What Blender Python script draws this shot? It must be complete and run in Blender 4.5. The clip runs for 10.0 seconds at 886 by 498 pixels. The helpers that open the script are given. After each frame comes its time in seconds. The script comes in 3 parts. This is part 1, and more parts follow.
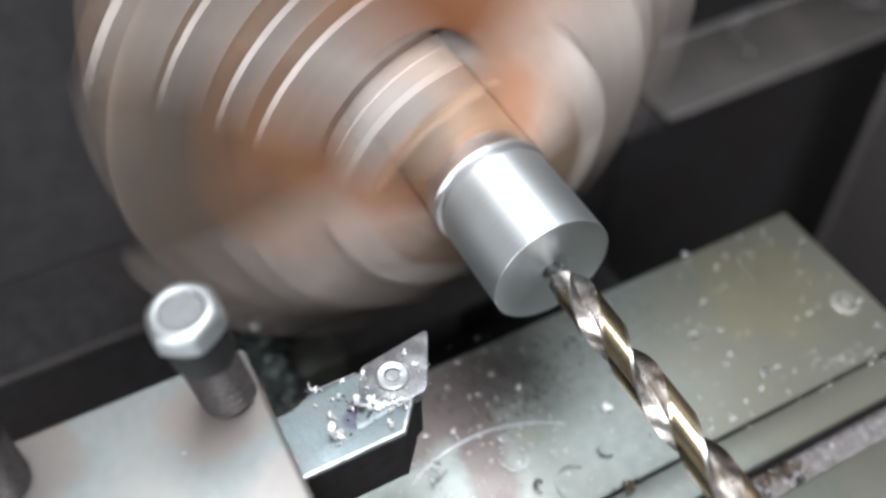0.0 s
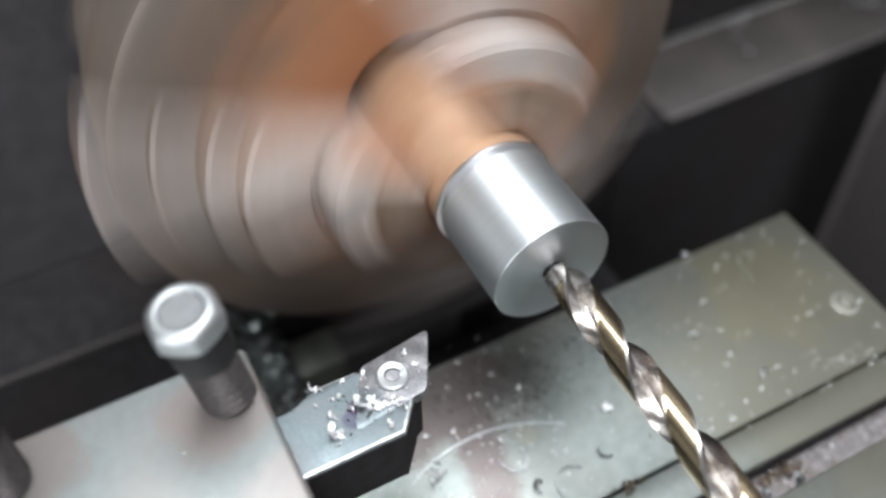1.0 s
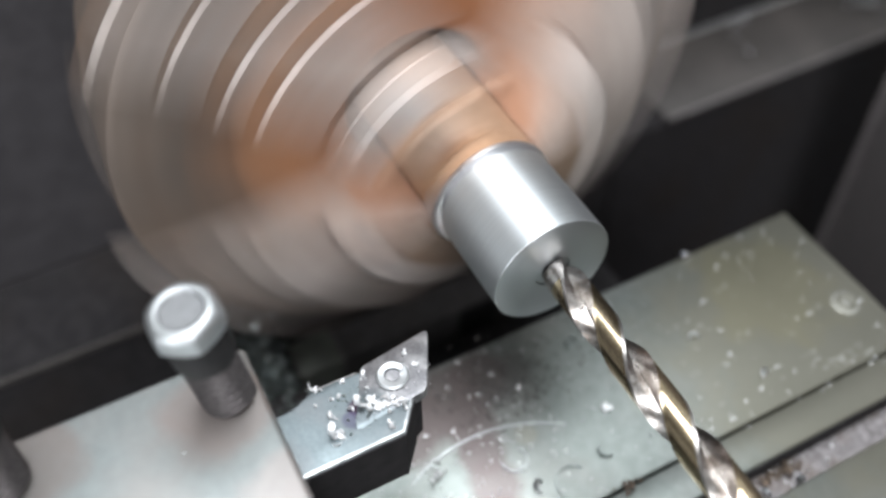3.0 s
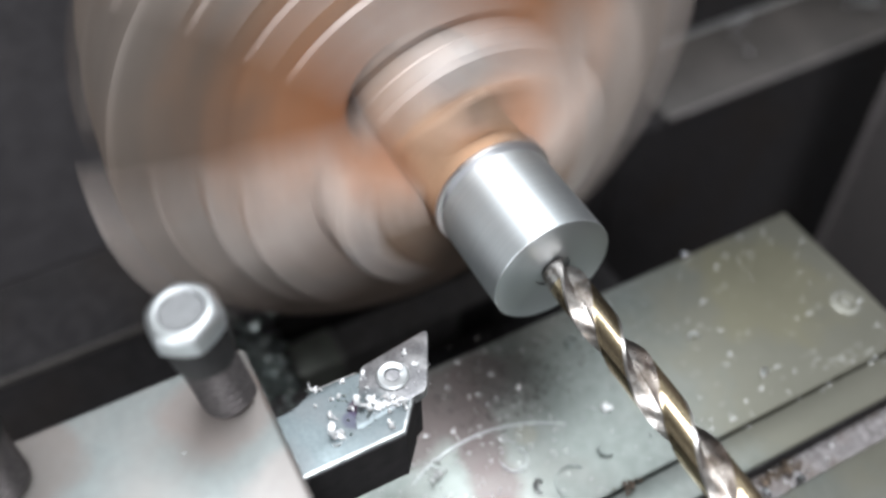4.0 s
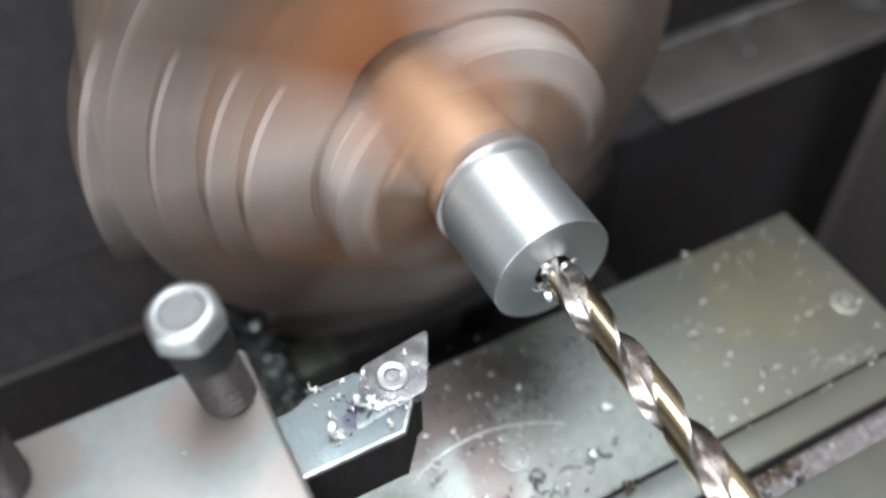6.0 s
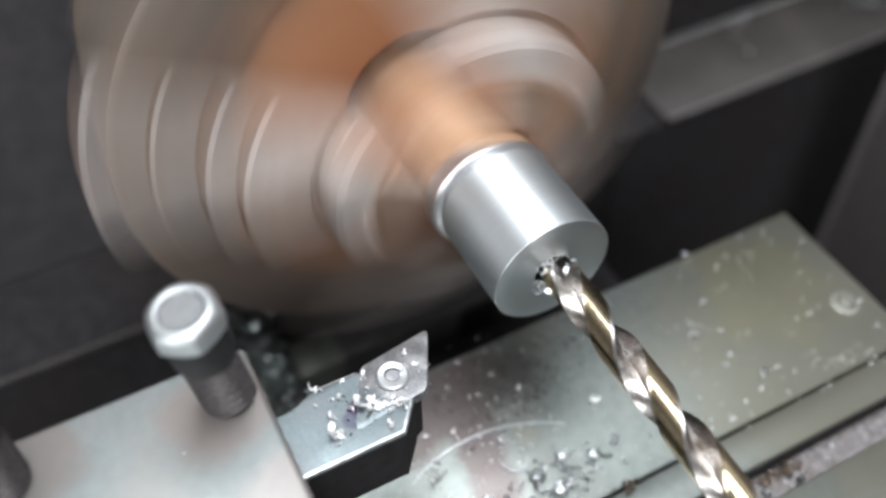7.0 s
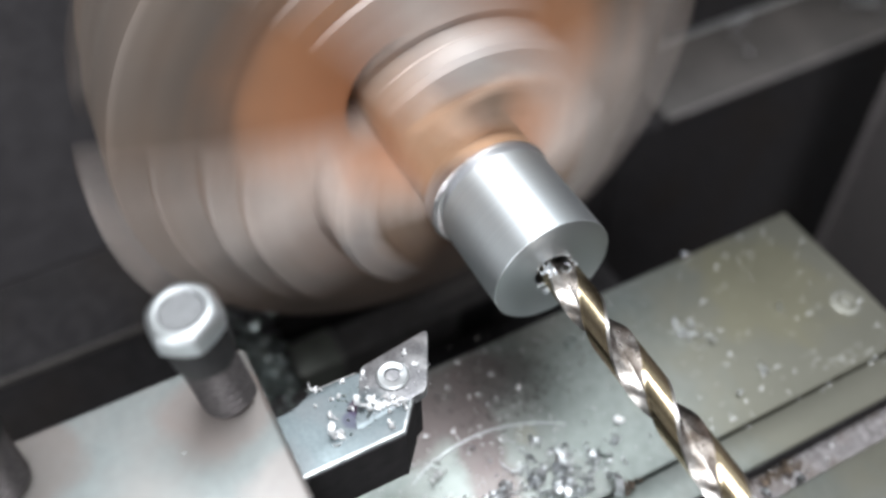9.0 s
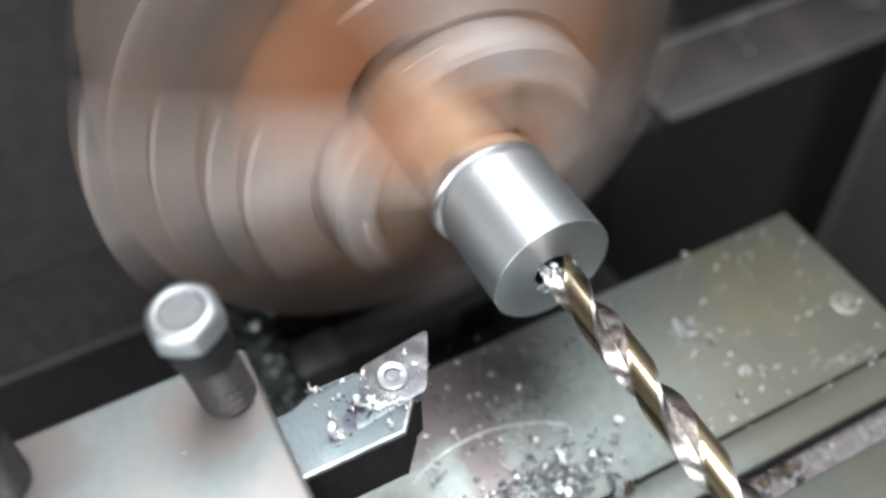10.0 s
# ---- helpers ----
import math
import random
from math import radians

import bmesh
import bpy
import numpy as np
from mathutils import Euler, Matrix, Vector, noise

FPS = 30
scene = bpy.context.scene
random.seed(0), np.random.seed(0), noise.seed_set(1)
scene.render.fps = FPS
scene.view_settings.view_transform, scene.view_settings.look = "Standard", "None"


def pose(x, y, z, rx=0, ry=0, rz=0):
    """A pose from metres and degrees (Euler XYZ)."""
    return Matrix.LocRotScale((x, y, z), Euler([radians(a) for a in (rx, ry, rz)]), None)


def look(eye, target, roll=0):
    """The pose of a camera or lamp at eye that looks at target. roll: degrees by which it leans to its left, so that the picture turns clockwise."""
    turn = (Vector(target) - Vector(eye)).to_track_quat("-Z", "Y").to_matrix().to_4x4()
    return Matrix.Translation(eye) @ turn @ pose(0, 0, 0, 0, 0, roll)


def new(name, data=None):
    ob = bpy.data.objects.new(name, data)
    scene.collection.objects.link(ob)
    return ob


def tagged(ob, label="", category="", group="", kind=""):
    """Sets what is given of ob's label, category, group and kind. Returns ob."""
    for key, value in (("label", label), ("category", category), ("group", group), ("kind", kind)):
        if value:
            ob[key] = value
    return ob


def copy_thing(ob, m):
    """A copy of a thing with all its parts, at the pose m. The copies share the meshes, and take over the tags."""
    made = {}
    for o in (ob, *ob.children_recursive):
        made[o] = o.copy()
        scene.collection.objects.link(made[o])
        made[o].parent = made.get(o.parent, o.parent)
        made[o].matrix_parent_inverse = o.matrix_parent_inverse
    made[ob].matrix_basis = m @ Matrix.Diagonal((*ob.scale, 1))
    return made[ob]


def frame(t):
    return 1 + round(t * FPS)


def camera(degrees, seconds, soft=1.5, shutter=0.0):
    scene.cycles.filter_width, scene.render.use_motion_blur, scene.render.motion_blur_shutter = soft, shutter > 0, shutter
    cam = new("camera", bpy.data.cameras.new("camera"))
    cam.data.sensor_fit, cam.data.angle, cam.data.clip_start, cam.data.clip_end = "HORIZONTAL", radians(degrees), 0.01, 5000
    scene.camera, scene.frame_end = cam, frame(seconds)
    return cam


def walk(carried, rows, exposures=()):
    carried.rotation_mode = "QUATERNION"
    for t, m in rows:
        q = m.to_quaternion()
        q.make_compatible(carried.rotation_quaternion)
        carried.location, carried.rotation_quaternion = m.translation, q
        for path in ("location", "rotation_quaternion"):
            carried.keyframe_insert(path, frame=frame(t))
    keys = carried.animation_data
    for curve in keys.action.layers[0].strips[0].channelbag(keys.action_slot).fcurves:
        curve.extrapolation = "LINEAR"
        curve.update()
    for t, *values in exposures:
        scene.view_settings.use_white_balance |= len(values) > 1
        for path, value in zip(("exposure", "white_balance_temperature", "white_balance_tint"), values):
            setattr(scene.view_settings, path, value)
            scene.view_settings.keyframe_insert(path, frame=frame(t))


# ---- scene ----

# All lengths below are in drawing units of 0.91 mm; S turns them into metres.
S = 0.00091

cam = camera(49.67, 10.0, soft=2.8, shutter=1.46)
# a phone camera reads its picture row by row
scene.cycles.rolling_shutter_type, scene.cycles.rolling_shutter_duration = "TOP", 0.46
cam.data.dof.use_dof = True
cam.data.dof.focus_distance = 168 * S
cam.data.dof.aperture_fstop = 8.0
VIEW = pose(92.62 * S, -69.86 * S, 139.74 * S, 40.643, 0.641, 62.439)
walk(cam, [(0, VIEW), (10, VIEW)], exposures=[(0, 0.0), (10, 0.0)])

# ---- light ----
world = bpy.data.worlds.new("workshop_air")
scene.world = world
world.use_nodes = True
world.node_tree.nodes["Background"].inputs[0].default_value = (0.85, 0.93, 1.0, 1)
world.node_tree.nodes["Background"].inputs[1].default_value = 0.12


def area_lamp(name, eye, target, sx, sy, power, colour):
    d = bpy.data.lights.new(name, "AREA")
    d.shape, d.size, d.size_y, d.energy, d.color = "RECTANGLE", sx, sy, power, colour
    ob = new(name, d)
    ob.matrix_world = look(eye, target)
    return ob


area_lamp("ceiling_lamp", (-0.03, -0.04, 1.30), (-0.01, -0.02, 0), 1.1, 0.66, 34.0, (0.95, 0.985, 1.02))
# Unseen fill light, added to brighten the chuck from the front left.
area_lamp("front_fill", (0.68, -1.0, 0.18), (-0.05, 0, -0.01), 0.6, 0.5, 12.0, (0.95, 0.985, 1.02))
# Second unseen fill, added to lift the chuck's lower face.
area_lamp("chuck_fill", (0.92, -0.22, 0.86), (-0.05, 0, -0.02), 0.6, 0.5, 11.5, (0.98, 0.985, 1.02))


# ---- materials ----
def mat(name, base, dark, rough=0.4, metal=1.0, grain=900.0, stain=120.0, stain_colour=None, stain_amount=0.5,
        bump=0.25, stretch=(1, 1, 1), aniso=0.0, vary=0.0, rough_var=0.15, bump_mm=0.05, spec=0.5):
    m = bpy.data.materials.new(name)
    m.use_nodes = True
    n, l = m.node_tree.nodes, m.node_tree.links
    p = n["Principled BSDF"]
    tc = n.new("ShaderNodeTexCoord")
    mp = n.new("ShaderNodeMapping")
    mp.inputs["Scale"].default_value = stretch
    l.new(tc.outputs["Object"], mp.inputs["Vector"])
    fine = n.new("ShaderNodeTexNoise")
    fine.inputs["Scale"].default_value, fine.inputs["Detail"].default_value = grain, 5
    l.new(mp.outputs[0], fine.inputs["Vector"])
    big = n.new("ShaderNodeTexNoise")
    big.inputs["Scale"].default_value, big.inputs["Detail"].default_value = stain, 4
    l.new(tc.outputs["Object"], big.inputs["Vector"])
    mix = n.new("ShaderNodeMix")
    mix.data_type = "RGBA"
    mix.inputs[6].default_value, mix.inputs[7].default_value = (*dark, 1), (*base, 1)
    ramp = n.new("ShaderNodeMapRange")
    ramp.inputs[1].default_value, ramp.inputs[2].default_value = 0.35, 0.65
    l.new(fine.outputs["Fac"], ramp.inputs[0])
    l.new(ramp.outputs[0], mix.inputs[0])
    out = mix.outputs[2]
    if stain_colour:
        r2 = n.new("ShaderNodeMapRange")
        r2.inputs[1].default_value, r2.inputs[2].default_value = 0.45, 0.68
        r2.inputs[4].default_value = stain_amount
        l.new(big.outputs["Fac"], r2.inputs[0])
        mx = n.new("ShaderNodeMix")
        mx.data_type = "RGBA"
        mx.inputs[7].default_value = (*stain_colour, 1)
        l.new(out, mx.inputs[6])
        l.new(r2.outputs[0], mx.inputs[0])
        out = mx.outputs[2]
    if vary:
        oi = n.new("ShaderNodeNewGeometry")
        hs = n.new("ShaderNodeHueSaturation")
        mr = n.new("ShaderNodeMapRange")
        mr.inputs[3].default_value, mr.inputs[4].default_value = 1 - vary, 1 + vary
        l.new(oi.outputs["Random Per Island"], mr.inputs[0])
        l.new(mr.outputs[0], hs.inputs["Value"])
        l.new(out, hs.inputs["Color"])
        out = hs.outputs[0]
    l.new(out, p.inputs["Base Color"])
    rr = n.new("ShaderNodeMapRange")
    rr.inputs[3].default_value, rr.inputs[4].default_value = max(0.03, rough - rough_var), min(1, rough + rough_var)
    l.new(big.outputs["Fac"], rr.inputs[0])
    l.new(rr.outputs[0], p.inputs["Roughness"])
    p.inputs["Metallic"].default_value = metal
    p.inputs["Specular IOR Level"].default_value = spec
    if aniso:
        p.inputs["Anisotropic"].default_value = aniso
        tg = n.new("ShaderNodeTangent")
        tg.direction_type, tg.axis = "RADIAL", "X"
        l.new(tg.outputs[0], p.inputs["Tangent"])
        p.inputs["Anisotropic Rotation"].default_value = 0.25
    if bump:
        b = n.new("ShaderNodeBump")
        b.inputs["Strength"].default_value, b.inputs["Distance"].default_value = bump, bump_mm * 0.001
        l.new(fine.outputs["Fac"], b.inputs["Height"])
        l.new(b.outputs[0], p.inputs["Normal"])
    return m


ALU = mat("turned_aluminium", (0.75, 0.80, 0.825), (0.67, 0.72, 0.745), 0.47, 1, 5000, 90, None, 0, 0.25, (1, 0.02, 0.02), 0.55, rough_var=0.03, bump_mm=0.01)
# Same metal as the turned side; the end face's dimmer light is in this colour.
ALU_FACE = mat("shaded_faced_aluminium", (0.45, 0.47, 0.48), (0.38, 0.40, 0.41), 0.46, 1, 2500, 90, None, 0, 0.1, aniso=0.75, rough_var=0.03, bump_mm=0.01)
ALU_RAW = mat("raw_aluminium", (0.86, 0.87, 0.89), (0.58, 0.56, 0.58), 0.33, 1, 1500, 200, (0.5, 0.45, 0.42), 0.4, 0.5)
BRONZE = mat("brown_bar", (0.54, 0.345, 0.225), (0.43, 0.265, 0.165), 0.55, 0.6, 900, 160, (0.60, 0.42, 0.30), 0.6, 0.3, rough_var=0.08)
JAW = mat("jaw_steel", (0.47, 0.43, 0.41), (0.34, 0.305, 0.29), 0.45, 0.40, 400, 70, (0.45, 0.30, 0.21), 0.45, 0.4)
NOSE = mat("brown_jaw_nose", (0.36, 0.245, 0.175), (0.25, 0.165, 0.115), 0.40, 0.75, 500, 110, (0.40, 0.31, 0.26), 0.6, 0.35)
# Brown step walls, darkened further for the weaker light on outward faces.
STEP = mat("dimmed_brown_jaw_step", (0.165, 0.118, 0.090), (0.10, 0.070, 0.053), 0.55, 0.4, 500, 110, (0.34, 0.20, 0.125), 0.5, 0.35)
# Stained steel, painted lighter for light from above and pinkish for the bar's reflection.
FLANK = mat("lit_stained_jaw_flank", (0.56, 0.505, 0.475), (0.42, 0.37, 0.34), 0.45, 0.45, 500, 90, (0.45, 0.29, 0.21), 0.5, 0.4)
CHUCK = mat("chuck_steel", (0.118, 0.099, 0.086), (0.076, 0.061, 0.052), 0.6, 0.35, 260, 40, (0.20, 0.125, 0.08), 0.5, 0.4)
# Aluminium inside the hole, with the recess's shade put into the colour.
BORE = mat("shaded_bore", (0.20, 0.20, 0.20), (0.12, 0.12, 0.12), 0.45, 1, 900, 90)
GOLD = mat("gold_land", (0.60, 0.50, 0.345), (0.48, 0.39, 0.25), 0.22, 1, 2200, 200, (0.45, 0.36, 0.24), 0.3, 0.2, rough_var=0.06)
# The dark mottling stands in for dim reflections deep in the flutes.
FLUTE = mat("bright_flute", (0.54, 0.515, 0.495), (0.37, 0.345, 0.325), 0.29, 1, 2600, 420, (0.13, 0.10, 0.08), 0.8, 0.2, rough_var=0.06)
MARGIN = mat("bright_drill_margin", (0.72, 0.70, 0.68), (0.58, 0.56, 0.54), 0.3, 1, 2600, 420, (0.40, 0.34, 0.28), 0.4, 0.2, rough_var=0.06)
SLIDE = mat("olive_ground_steel", (0.248, 0.277, 0.264), (0.206, 0.231, 0.221), 0.45, 0.92, 420, 38, (0.275, 0.268, 0.255), 0.55, 0.14, rough_var=0.06)
GROOVE = mat("dirty_groove", (0.24, 0.225, 0.23), (0.12, 0.11, 0.11), 0.55, 0.5, 700, 150, (0.10, 0.07, 0.05), 0.6, 0.6)
POST = mat("post_steel", (0.31, 0.337, 0.335), (0.28, 0.304, 0.302), 0.52, 0.9, 500, 60, (0.34, 0.315, 0.30), 0.6, 0.12)
HOLDER = mat("blued_holder", (0.142, 0.168, 0.178), (0.118, 0.141, 0.150), 0.5, 0.9, 1500, 160, (0.21, 0.215, 0.225), 0.4, 0.3)
BLACK = mat("dull_black", (0.016, 0.0155, 0.016), (0.010, 0.010, 0.0105), 0.55, 0.0, 1200, 120, None, 0, 0.3, spec=0.22)
INSERT = mat("carbide", (0.25, 0.25, 0.262), (0.18, 0.18, 0.19), 0.46, 0.9, 2500, 300, (0.6, 0.6, 0.6), 0.4, 0.4)
BOLT = mat("bright_bolt", (0.47, 0.49, 0.50), (0.39, 0.41, 0.42), 0.5, 1, 900, 200, (0.4, 0.4, 0.4), 0.25, 0.3)
# Flat crown of the same bolt, darkened for the dim ceiling it reflects.
DISH = mat("dimmed_bolt_crown", (0.24, 0.247, 0.255), (0.20, 0.205, 0.212), 0.5, 0.8, 900, 200, (0.25, 0.25, 0.25), 0.3, 0.3)
WORN = mat("worn_bright_edge", (0.62, 0.65, 0.66), (0.40, 0.42, 0.43), 0.45, 0.9, 1200, 250, (0.25, 0.27, 0.28), 0.6, 0.3)
THREAD = mat("oily_thread", (0.085, 0.078, 0.078), (0.045, 0.041, 0.042), 0.42, 0.5, 1500, 200, None, 0, 0.3, spec=0.15)
CAST = mat("dark_casting", (0.040, 0.0375, 0.040), (0.031, 0.029, 0.031), 0.55, 0.0, 220, 14, (0.050, 0.038, 0.031), 0.4, 0.25, spec=0.25)
# Near-black; on the slot side and tool holder it stands in for shade.
NEAR_BLACK = mat("near_black_iron", (0.024, 0.0225, 0.0235), (0.016, 0.015, 0.016), 0.8, 0.0, 300, 40, (0.022, 0.017, 0.014), 0.4, 0.4, spec=0.08)
LEDGE = mat("bed_ledge", (0.048, 0.043, 0.040), (0.034, 0.030, 0.028), 0.55, 0.2, 300, 40, (0.070, 0.060, 0.055), 0.5, 0.4)
# Lighter grey that paints the highlight along the ledge's front edge.
EDGE = mat("highlit_edge", (0.13, 0.12, 0.12), (0.09, 0.083, 0.083), 0.5, 0.3, 300, 40, (0.09, 0.08, 0.075), 0.4, 0.3)
RIB = mat("oily_rib", (0.075, 0.072, 0.072), (0.055, 0.052, 0.052), 0.55, 0.1, 300, 40, (0.06, 0.05, 0.045), 0.4, 0.3, spec=0.3)
PAD = mat("green_grey_pad", (0.135, 0.142, 0.125), (0.10, 0.105, 0.092), 0.5, 0.2, 300, 40, (0.09, 0.085, 0.075), 0.4, 0.3)
GUARD = mat("grey_guard", (0.19, 0.172, 0.172), (0.15, 0.137, 0.137), 0.6, 0.1, 300, 30, None, 0, 0.3)
CHIP = mat("aluminium_chip", (0.64, 0.66, 0.68), (0.42, 0.44, 0.46), 0.46, 1, 3000, 300, None, 0, 0.3, vary=0.45)
BRIGHT = mat("bright_fleck", (0.76, 0.77, 0.78), (0.60, 0.61, 0.62), 0.5, 0.5, 3000, 300, None, 0, 0.3, vary=0.3)
WHITE = mat("frosted_fleck", (0.88, 0.89, 0.90), (0.78, 0.79, 0.80), 0.5, 0.1, 3000, 300, None, 0, 0.3)
OLDCHIP = mat("old_swarf", (0.34, 0.38, 0.37), (0.16, 0.19, 0.19), 0.4, 0.9, 2000, 300, (0.10, 0.09, 0.08), 0.5, 0.3, vary=0.4)
DUST = mat("dark_dust", (0.07, 0.065, 0.06), (0.035, 0.032, 0.03), 0.5, 0.3, 2500, 300, None, 0, 0.4, vary=0.4)
RUST = mat("brown_grit", (0.115, 0.082, 0.058), (0.055, 0.042, 0.032), 0.7, 0.1, 2500, 300, None, 0, 0.4, vary=0.4)
WALL = mat("grey_workshop_wall", (0.46, 0.46, 0.455), (0.41, 0.41, 0.405), 0.8, 0.0, 8, 2, None, 0, 0.1)
CONCRETE = mat("concrete", (0.24, 0.23, 0.22), (0.18, 0.17, 0.17), 0.8, 0.0, 30, 3, None, 0, 0.3)

SCREW = mat("flush_screw_steel", (0.29, 0.292, 0.262), (0.25, 0.25, 0.225), 0.48, 0.9, 900, 200, (0.36, 0.35, 0.32), 0.4, 0.2)


def blotch(m, centre, radius, colour, amount, wobble=0.5):
    """A dried stain or tinted patch with a ragged outline round a place on the surface, in drawing units."""
    n, l = m.node_tree.nodes, m.node_tree.links
    p = n["Principled BSDF"]
    old = p.inputs["Base Color"].links[0].from_socket
    tc, ns = n.new("ShaderNodeTexCoord"), n.new("ShaderNodeTexNoise")
    ns.inputs["Scale"].default_value, ns.inputs["Detail"].default_value = 90, 5
    l.new(tc.outputs["Object"], ns.inputs["Vector"])
    dist, add, rmp, mx = n.new("ShaderNodeVectorMath"), n.new("ShaderNodeMath"), n.new("ShaderNodeMapRange"), n.new("ShaderNodeMix")
    dist.operation = "DISTANCE"
    dist.inputs[1].default_value = [c * S for c in centre]
    l.new(tc.outputs["Object"], dist.inputs[0])
    add.operation = "MULTIPLY_ADD"
    add.inputs[1].default_value = wobble * radius * S * 2
    l.new(ns.outputs["Fac"], add.inputs[0])
    l.new(dist.outputs["Value"], add.inputs[2])
    r = radius * S
    rmp.inputs[1].default_value, rmp.inputs[2].default_value = r * (0.75 + wobble), r * (1.15 + wobble)
    rmp.inputs[3].default_value, rmp.inputs[4].default_value = amount, 0
    l.new(add.outputs[0], rmp.inputs[0])
    mx.data_type = "RGBA"
    mx.inputs[7].default_value = (*colour, 1)
    l.new(rmp.outputs[0], mx.inputs[0])
    l.new(old, mx.inputs[6])
    l.new(mx.outputs[2], p.inputs["Base Color"])


for sx, sy, sr in ((-6, -21, 10), (2, -18, 6.5), (-8, -11, 7), (9, -19, 5), (16, -20, 6), (-5, -31, 10), (24, -22, 6)):
    blotch(SLIDE, (sx, sy, 0), sr, (0.15, 0.128, 0.126), 0.85, 0.5)
blotch(SLIDE, (-6, -5, 0), 6, (0.17, 0.162, 0.16), 0.4, 0.9)
blotch(SLIDE, (-2, -9, 0), 4, (0.17, 0.162, 0.16), 0.4, 0.9)
blotch(SLIDE, (9, -8.5, 0), 2.6, (0.30, 0.29, 0.23), 0.35, 0.9)
blotch(SLIDE, (20, 70, 0), 46, (0.268, 0.263, 0.214), 0.85, 0.4)
blotch(SLIDE, (2, 62, 0), 16, (0.30, 0.285, 0.195), 0.6, 0.8)
blotch(CHUCK, (-56, 0, 0), 46, (0.37, 0.175, 0.085), 0.8, 0.8)
blotch(POST, (6, -66, 0), 9, (0.34, 0.28, 0.26), 0.6, 0.7)
blotch(POST, (3, -98, 0), 11, (0.30, 0.25, 0.23), 0.6, 0.7)
blotch(POST, (24, -60, 0), 8, (0.45, 0.38, 0.36), 0.45, 0.8)
blotch(INSERT, (12.4, -44.6, 0), 5.5, (0.132, 0.155, 0.165), 0.95, 0.3)
# Orange tint of the flanks near the bar.
blotch(FLANK, (-42, 16, 0), 12, (0.46, 0.225, 0.12), 0.75, 0.6)
blotch(HOLDER, (9.9, -44.6, 0), 2.0, (0.055, 0.03, 0.05), 0.9, 0.9)
blotch(HOLDER, (11.6, -46.6, 0), 1.6, (0.06, 0.055, 0.10), 0.6, 0.9)


# ---- building helpers ----
def thing(name, label, category, group="", kind="", at=None):
    ob = new(name)
    if at:
        ob.matrix_basis = Matrix.Translation([c * S for c in at])
    return tagged(ob, label, category, group, kind)


def part(name, bm, material, parent, label="", smooth=0.7):
    me = bpy.data.meshes.new(name)
    bmesh.ops.recalc_face_normals(bm, faces=bm.faces)
    for v in bm.verts:
        v.co *= S
    if smooth:
        for f in bm.faces:
            f.smooth = True
        for e in bm.edges:
            e.smooth = len(e.link_faces) == 2 and e.calc_face_angle(0) < smooth
    bm.to_mesh(me)
    bm.free()
    for m in (material if isinstance(material, (list, tuple)) else (material,)):
        me.materials.append(m)
    ob = new(name, me)
    if parent:
        ob.parent = parent
    return tagged(ob, label) if label else ob


def box(x0, x1, y0, y1, z0, z1, bevel=0.0, seg=2, bm=None):
    bm = bm or bmesh.new()
    vs = [bm.verts.new((x, y, z)) for x in (x0, x1) for y in (y0, y1) for z in (z0, z1)]
    fs = [bm.faces.new([vs[i] for i in q]) for q in ((0, 1, 3, 2), (4, 6, 7, 5), (0, 4, 5, 1), (2, 3, 7, 6), (0, 2, 6, 4), (1, 5, 7, 3))]
    if bevel:
        es = {e for f in fs for e in f.edges}
        bmesh.ops.bevel(bm, geom=list(es), offset=bevel, segments=seg, affect="EDGES", profile=0.5)
    return bm


def turned(profile, n=72, closed=True, axis="x"):
    """A body of revolution: profile is a row of (along, radius)."""
    bm = bmesh.new()
    rings = []
    for a, r in profile:
        ring = []
        for i in range(n):
            t = 2 * math.pi * i / n
            c, s = r * math.cos(t), r * math.sin(t)
            ring.append(bm.verts.new((a, c, s) if axis == "x" else (c, s, a)))
        rings.append(ring)
    for p, q in zip(rings, rings[1:]):
        for i in range(n):
            bm.faces.new((p[i], p[(i + 1) % n], q[(i + 1) % n], q[i]))
    if closed:
        bm.faces.new(rings[0])
        bm.faces.new(list(reversed(rings[-1])))
    return bm


def prism(outline, z0, z1, bevel=0.0):
    bm = bmesh.new()
    lo = [bm.verts.new((x, y, z0)) for x, y in outline]
    hi = [bm.verts.new((x, y, z1)) for x, y in outline]
    bm.faces.new(list(reversed(lo)))
    top = bm.faces.new(hi)
    n = len(outline)
    for i in range(n):
        bm.faces.new((lo[i], lo[(i + 1) % n], hi[(i + 1) % n], hi[i]))
    if bevel:
        bmesh.ops.bevel(bm, geom=list(top.edges), offset=bevel, segments=2, affect="EDGES", profile=0.5)
    return bm


# ---- the workshop round the lathe ----
U = 1 / S


def shell(name, b, material, label):
    return tagged(part(name, box(*b), material, None, smooth=0), label, "wall" if "wall" in name else name, kind="structure")


X0, X1, Y0, Y1, Z0, Z1 = -1.3 * U, 1.7 * U, -1.7 * U, 0.85 * U, -1.15 * U, 1.5 * U
T = 0.1 * U
shell("floor", (X0, X1, Y0, Y1, Z0 - T, Z0), CONCRETE, "grey concrete workshop floor")
shell("ceiling", (X0, X1, Y0, Y1, Z1, Z1 + T), WALL, "pale grey workshop ceiling")
shell("wall_west", (X0 - T, X0, Y0, Y1, Z0 - T, Z1 + T), WALL, "plain grey workshop wall")
shell("wall_east", (X1, X1 + T, Y0, Y1, Z0 - T, Z1 + T), WALL, "plain grey workshop wall")
shell("wall_south", (X0 - T, X1 + T, Y0 - T, Y0, Z0 - T, Z1 + T), WALL, "plain grey workshop wall")
